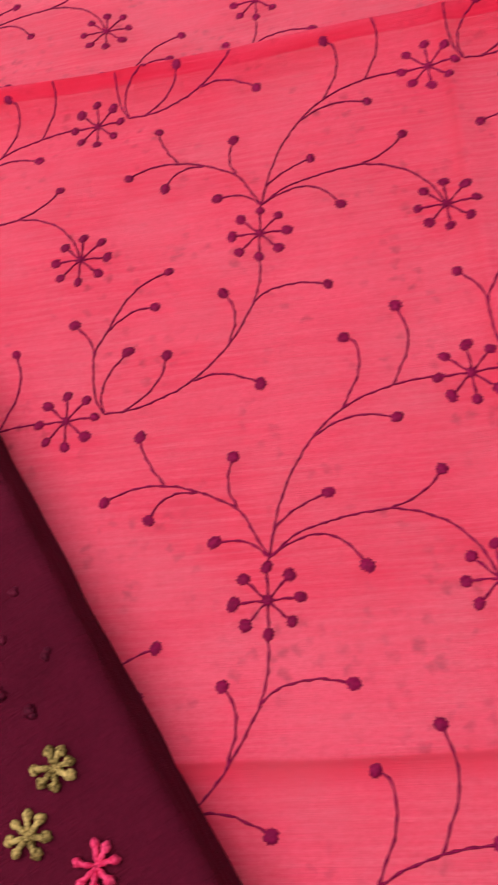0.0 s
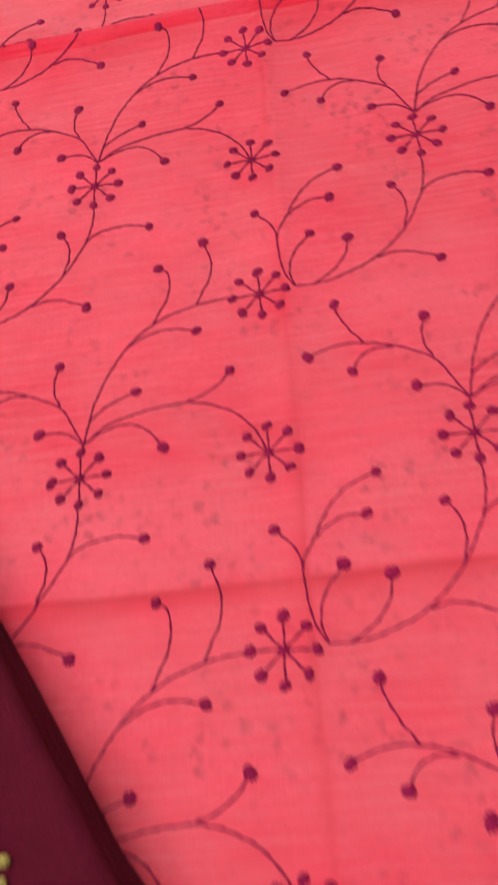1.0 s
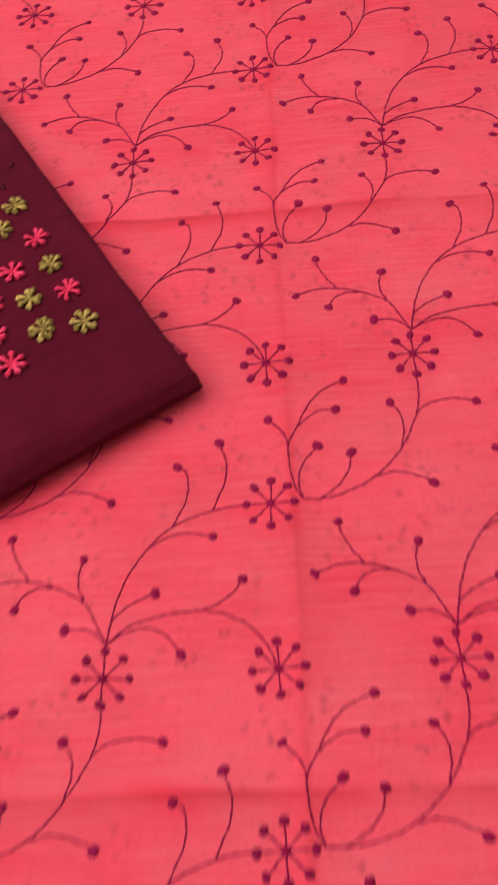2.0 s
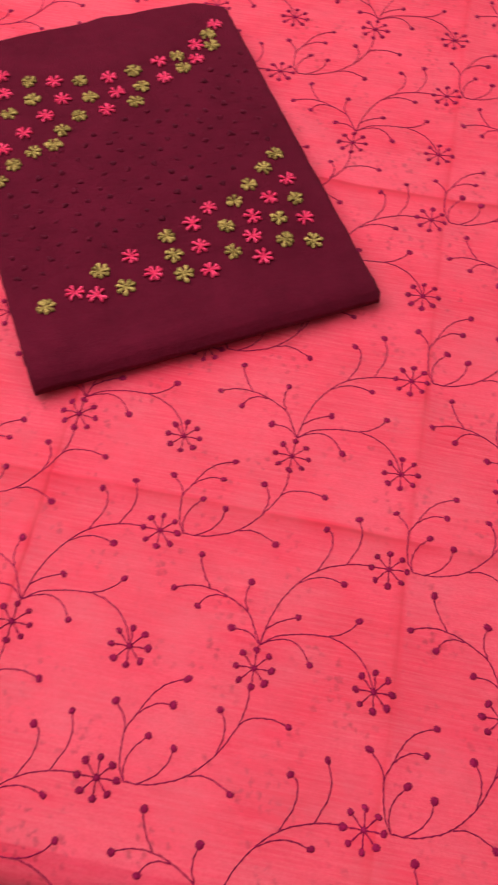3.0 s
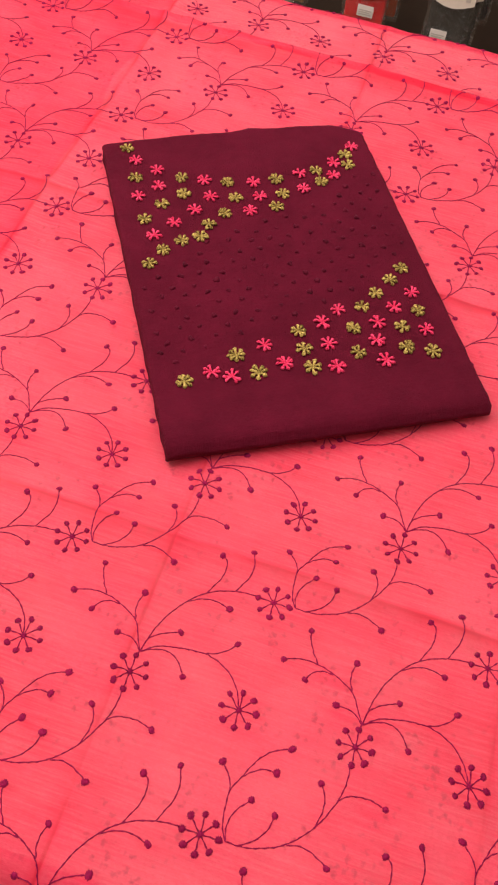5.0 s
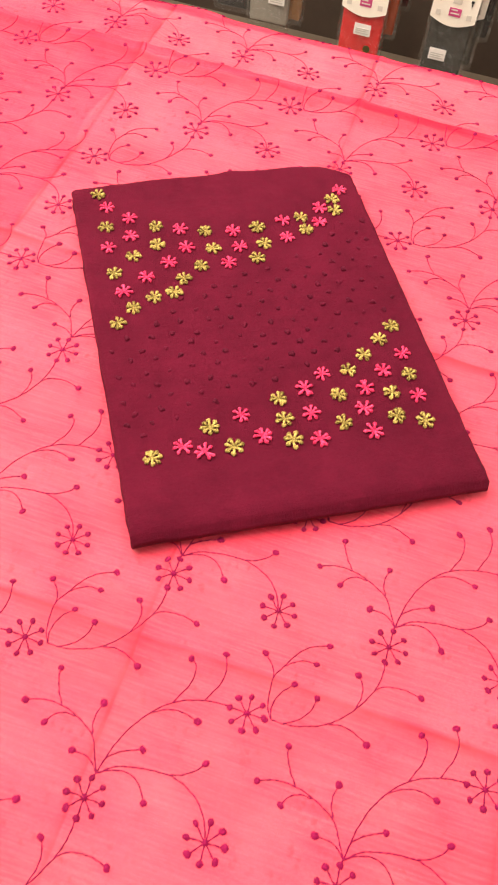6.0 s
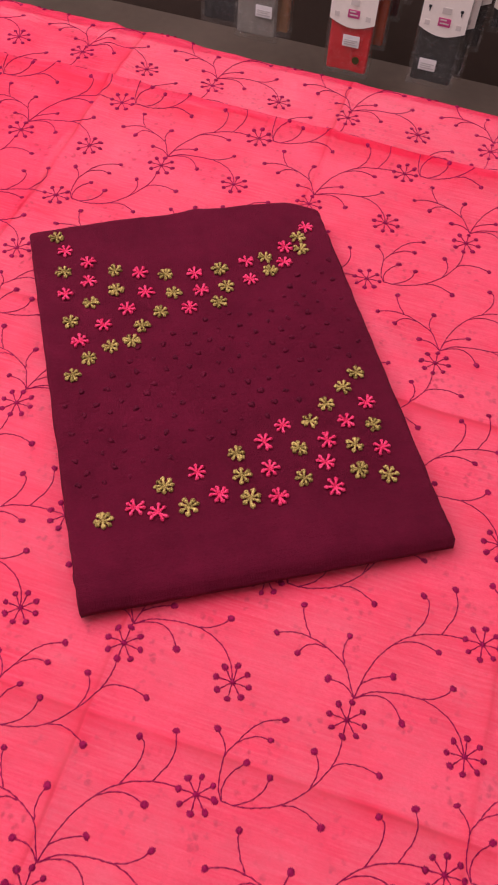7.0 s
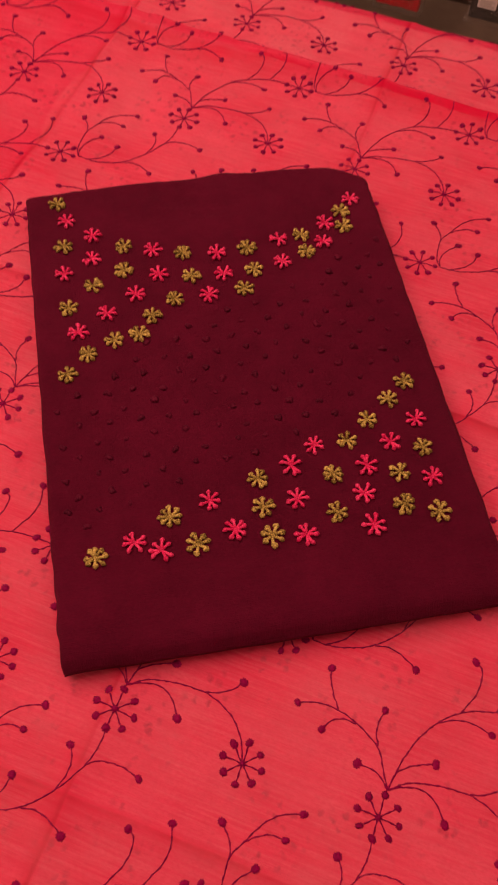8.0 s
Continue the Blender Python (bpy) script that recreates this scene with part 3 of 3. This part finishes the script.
YOKE = [(18, 340), (24, 322), (41, 306), (20, 298), (39, 284), (19, 273), (38, 260), (20, 242), (45, 234), (25, 221), (30, 202), (16, 188),
        (48, 211), (65, 214), (75, 228), (92, 240), (66, 248), (62, 293), (60, 270), (82, 287), (84, 264), (103, 281), (106, 259), (127, 278),
        (129, 258), (116, 241), (149, 279), (151, 259), (141, 243), (173, 284), (172, 263), (190, 286), (191, 270), (210, 296), (205, 278),
        (224, 306), (223, 291), (234, 317)]
YOKE_COLOURS = "grrgrrggrrggggggrggrrggrrrgggrrggrrggr"
HEM = [(23, 59), (46, 65), (61, 58), (68, 78), (82, 58), (93, 85), (105, 64), (124, 95), (124, 76), (126, 57), (146, 101), (145, 78), (146, 55),
       (163, 113), (170, 91), (167, 66), (184, 113), (192, 94), (186, 76), (187, 55), (200, 126), (211, 108), (211, 86), (208, 65), (217, 139),
       (231, 122), (230, 101), (230, 80), (228, 57), (231, 151)]
HEM_COLOURS = "grrggrrgggrrrrgggrrrgrgggrgrgg"


def kurta():
    e = thing("folded_kurta_fabric", (KX, KY, 0), "folded maroon cotton dress piece with olive and pink daisies", "folded fabric", rz=KTURN)
    kurta_body(e)
    rng = random.Random(7)
    olive = heart_mesh("daisy", OLIVE), [petal_mesh("petal", OLIVE, k) for k in range(7)]
    pink = heart_mesh("daisy", PINK), [petal_mesh("petal", PINK, k) for k in range(20, 27)]
    for spots, colours in ((YOKE, YOKE_COLOURS), (HEM, HEM_COLOURS)):
        for (x, y), c in zip(spots, colours):
            heart, petals = olive if c == "g" else pink
            ob = child("daisy", heart, e,
                       "olive green looped-stitch daisy" if c == "g" else "bright pink looped-stitch daisy")
            size = 0.86 + 0.1 * max(0.0, (110 - y) / 110) * (1.6 if c == "g" else 1.0) + rng.uniform(-0.05, 0.05)
            ob.matrix_basis = pose(x / 1000, y / 1000, kurta_surface(x, y) / 1000 - 0.0002, 0, 0, rng.uniform(0, 360)) @ Matrix.Diagonal((size, size, 1, 1))
            count = rng.choice((7, 7, 7, 8))
            for k in range(count):
                leaf = child("petal", rng.choice(petals), ob)
                leaf.matrix_basis = pose(0, 0, rng.uniform(-0.0001, 0.0002), 0, 0, 360 * k / count + rng.uniform(-9, 9))
    tufts = [tuft_mesh(s) for s in range(6)]
    for row in range(24):
        for col in range(15):
            x = 9 + col * 19.4 + (9.7 if row % 2 else 0) + rng.uniform(-2.5, 2.5)
            y = 66 + row * 11.6 + rng.uniform(-2.2, 2.2)
            top = float(np.interp(x, [0, 16, 45, 75, 105, 140, 172, 200, 225, 255], [172, 172, 196, 210, 228, 228, 246, 258, 276, 300]))
            low = float(np.interp(x, [0, 23, 68, 93, 124, 163, 200, 231, 255], [76, 78, 92, 98, 110, 127, 142, 166, 176]))
            if x > 249 or y > top or y < low:
                continue
            ob = child("knot", tufts[rng.randrange(6)], e)
            ob.matrix_basis = pose(x / 1000, y / 1000, kurta_surface(x, y) / 1000 - 0.0004, 0, 0, rng.uniform(0, 360)) @ Matrix.Scale(rng.uniform(1.0, 1.5), 4)


kurta()


# ---- hanging packs of leggings behind the table ----
def garment_material(name, c):
    return mottled(name, tuple(k * 0.8 for k in c), c, 20.0, 0.75, 0.2, 0.3, (1, 1, 0.3))


def card(name, x0, x1, z0, z1, y, mat, parent, sag=0.0, label=""):
    """A thin card with an optional curved lower edge."""
    n = 12 if sag else 1
    verts, faces = [], []
    for dy in (0.0, 0.0008):
        for i in range(n + 1):
            t = i / n
            x = x0 + (x1 - x0) * t
            verts += [Vector((x, y + dy, z0 - sag * math.sin(math.pi * t))), Vector((x, y + dy, z1))]
    m = 2 * (n + 1)
    for i in range(n):
        a = 2 * i
        faces += [(a, a + 2, a + 3, a + 1), (m + a, m + a + 1, m + a + 3, m + a + 2), (a, m + a, m + a + 2, a + 2), (a + 1, a + 3, m + a + 3, m + a + 1)]
    faces += [(0, 1, m + 1, m), (2 * n, m + 2 * n, m + 2 * n + 1, 2 * n + 1)]
    return child(name, mesh_from(name, verts, faces, mat, False), parent, label)


def legging_pack(x, y, z, width, tall, mat, label, header=0.13, figures=False, sticker=None, seal=False, turn=0.0):
    """A folded pair of leggings in a clear sleeve with a header card; x, y, z: middle of its lower edge."""
    e = thing("legging_pack", (x, y, z), label, "clothing pack", "hanging legging packs", rz=turn)
    w, d = width / 2, 0.011
    bm = box((-w + 0.007, -d, 0.010), (w - 0.007, d, tall - 0.02), 0.005, 3)
    bmesh.ops.subdivide_edges(bm, edges=[g for g in bm.edges if g.calc_length() > 0.03], cuts=7, use_grid_fill=True)
    for v in bm.verts:
        v.co.y += 0.0046 * noise.noise(Vector((v.co.x * 70 + x * 9, v.co.z * 14, y * 5)))
    part("leggings", bm, mat, e, smooth=True)
    bm = box((-w, -d - 0.003, 0), (w, d + 0.003, tall), 0.004, 2)
    bmesh.ops.subdivide_edges(bm, edges=[g for g in bm.edges if g.calc_length() > 0.03], cuts=9, use_grid_fill=True)
    for v in bm.verts:
        v.co.y += 0.0016 * noise.noise(Vector((v.co.x * 40 + 7, v.co.z * 30 + x * 3, y * 3)))
        v.co.x += 0.0015 * noise.noise(Vector((v.co.z * 25, x * 5, 3)))
    ob = part("sleeve", bm, PLASTIC, e, "clear glossy plastic sleeve", True)
    ob.visible_shadow = False
    front = -d - 0.0065
    if header:
        hc = card("header_card", -w + 0.003, w - 0.003, tall - header - 0.0, tall, front, CARD, e, 0.014, "white printed header card")
        cx = 0.002
        card("emblem", cx - 0.0125, cx + 0.0125, tall - header + 0.008, tall - header + 0.025, front - 0.001, MAGENTA, hc)
        for k in range(2):
            card("emblem", cx - 0.009, cx + 0.009 - 0.005 * k, tall - header + 0.013 + 0.007 * k, tall - header + 0.0155 + 0.007 * k, front - 0.0016, PALEINK, hc)
        card("emblem", cx - 0.009, cx + 0.009, tall - header + 0.034, tall - header + 0.046, front - 0.001, PALEINK, hc)
        for sx in (-w + 0.018, w - 0.018):
            card("emblem", sx - 0.005, sx + 0.005, tall - header + 0.006, tall - header + 0.016, front - 0.001, PALEINK, hc)
            if figures:
                card("emblem", sx - 0.0015, sx + 0.0010, tall - header + 0.036, tall - header + 0.041, front - 0.001, INK, hc, 0.003)
                card("emblem", sx - 0.0035, sx + 0.0025, tall - header + 0.041, tall - header + 0.046, front - 0.001, INK, hc)
    if sticker:
        sx, sz = sticker
        st = card("sticker", sx - 0.018, sx + 0.018, sz - 0.0125, sz + 0.0125, front, STICKER, e, 0, "white price sticker with unreadable lines")
        for k in range(3):
            card("print_line", sx - 0.014, sx + 0.014 - 0.005 * (k % 2), sz - 0.008 + 0.0045 * k, sz - 0.0062 + 0.0045 * k, front - 0.001, GREYINK, st)
    if seal:
        bm = bmesh.new()
        bmesh.ops.create_cone(bm, cap_ends=True, segments=20, radius1=0.008, radius2=0.008, depth=0.001)
        bmesh.ops.transform(bm, matrix=pose(0.02, front, 0.042, 90, 0, 0), verts=bm.verts)
        part("seal", bm, GOLD, e, "round dark gold seal")
    return e


RED = garment_material("red_knit", (0.72, 0.016, 0.018))
ORANGE = garment_material("rust_orange_knit", (0.42, 0.075, 0.025))
WINE = garment_material("wine_knit", (0.075, 0.012, 0.015))
GREY = garment_material("charcoal_knit", (0.036, 0.034, 0.029))
BLACK = garment_material("black_knit", (0.022, 0.020, 0.020))
TAN = garment_material("tan_knit", (0.40, 0.20, 0.085))
SILVER = garment_material("silver_grey_knit", (0.30, 0.26, 0.21))

legging_pack(-0.299, 1.23, -0.537, 0.102, 0.262, RED, "bright red leggings in a clear hanging pack", header=0.138, sticker=(0.004, 0.082), seal=True)
legging_pack(-0.278, 1.275, -0.492, 0.100, 0.25, ORANGE, "rust orange leggings in a clear hanging pack")
legging_pack(-0.262, 1.315, -0.445, 0.098, 0.24, WINE, "dark wine leggings in a clear hanging pack")
legging_pack(-0.246, 1.355, -0.425, 0.098, 0.24, BLACK, "black leggings in a clear hanging pack")
legging_pack(-0.115, 1.23, -0.520, 0.100, 0.248, GREY, "charcoal leggings in a clear hanging pack", header=0.119, figures=True, sticker=(-0.012, 0.051))
legging_pack(-0.100, 1.27, -0.515, 0.100, 0.25, GREY, "charcoal leggings in a clear hanging pack")
legging_pack(-0.080, 1.31, -0.470, 0.098, 0.24, BLACK, "black leggings in a clear hanging pack")
legging_pack(-0.508, 1.23, -0.503, 0.098, 0.262, SILVER, "silver grey leggings in a clear hanging pack", header=0.15, sticker=(0.018, 0.07))
legging_pack(-0.490, 1.265, -0.505, 0.104, 0.26, TAN, "tan leggings in a clear hanging pack")
legging_pack(-0.475, 1.31, -0.440, 0.098, 0.25, ORANGE, "rust orange leggings in a clear hanging pack")
legging_pack(0.020, 1.30, -0.415, 0.100, 0.20, BLACK, "black leggings in a clear hanging pack", header=0.145)


legging_pack(-0.600, 1.27, -0.510, 0.095, 0.25, BLACK, "black leggings in a clear hanging pack")


def peg(x, z, y0):
    e = thing("display_peg", (x, Y1, z), "chrome wall peg holding hanging packs", "display peg", "wall pegs")
    bm = bmesh.new()
    bmesh.ops.create_cone(bm, cap_ends=True, segments=12, radius1=0.004, radius2=0.004, depth=Y1 - y0)
    bmesh.ops.transform(bm, matrix=pose(0, -(Y1 - y0) / 2, 0, 90, 0, 0), verts=bm.verts)
    part("rod", bm, STEEL, e, smooth=True)
    part("mounting_plate", box((-0.02, -0.006, -0.02), (0.02, 0, 0.02), 0.002), STEEL, e)


for px, pz, py in ((-0.285, -0.285, 1.20), (-0.105, -0.285, 1.20), (-0.478, -0.255, 1.20), (0.020, -0.23, 1.27), (-0.600, -0.275, 1.24)):
    peg(px, pz, py)
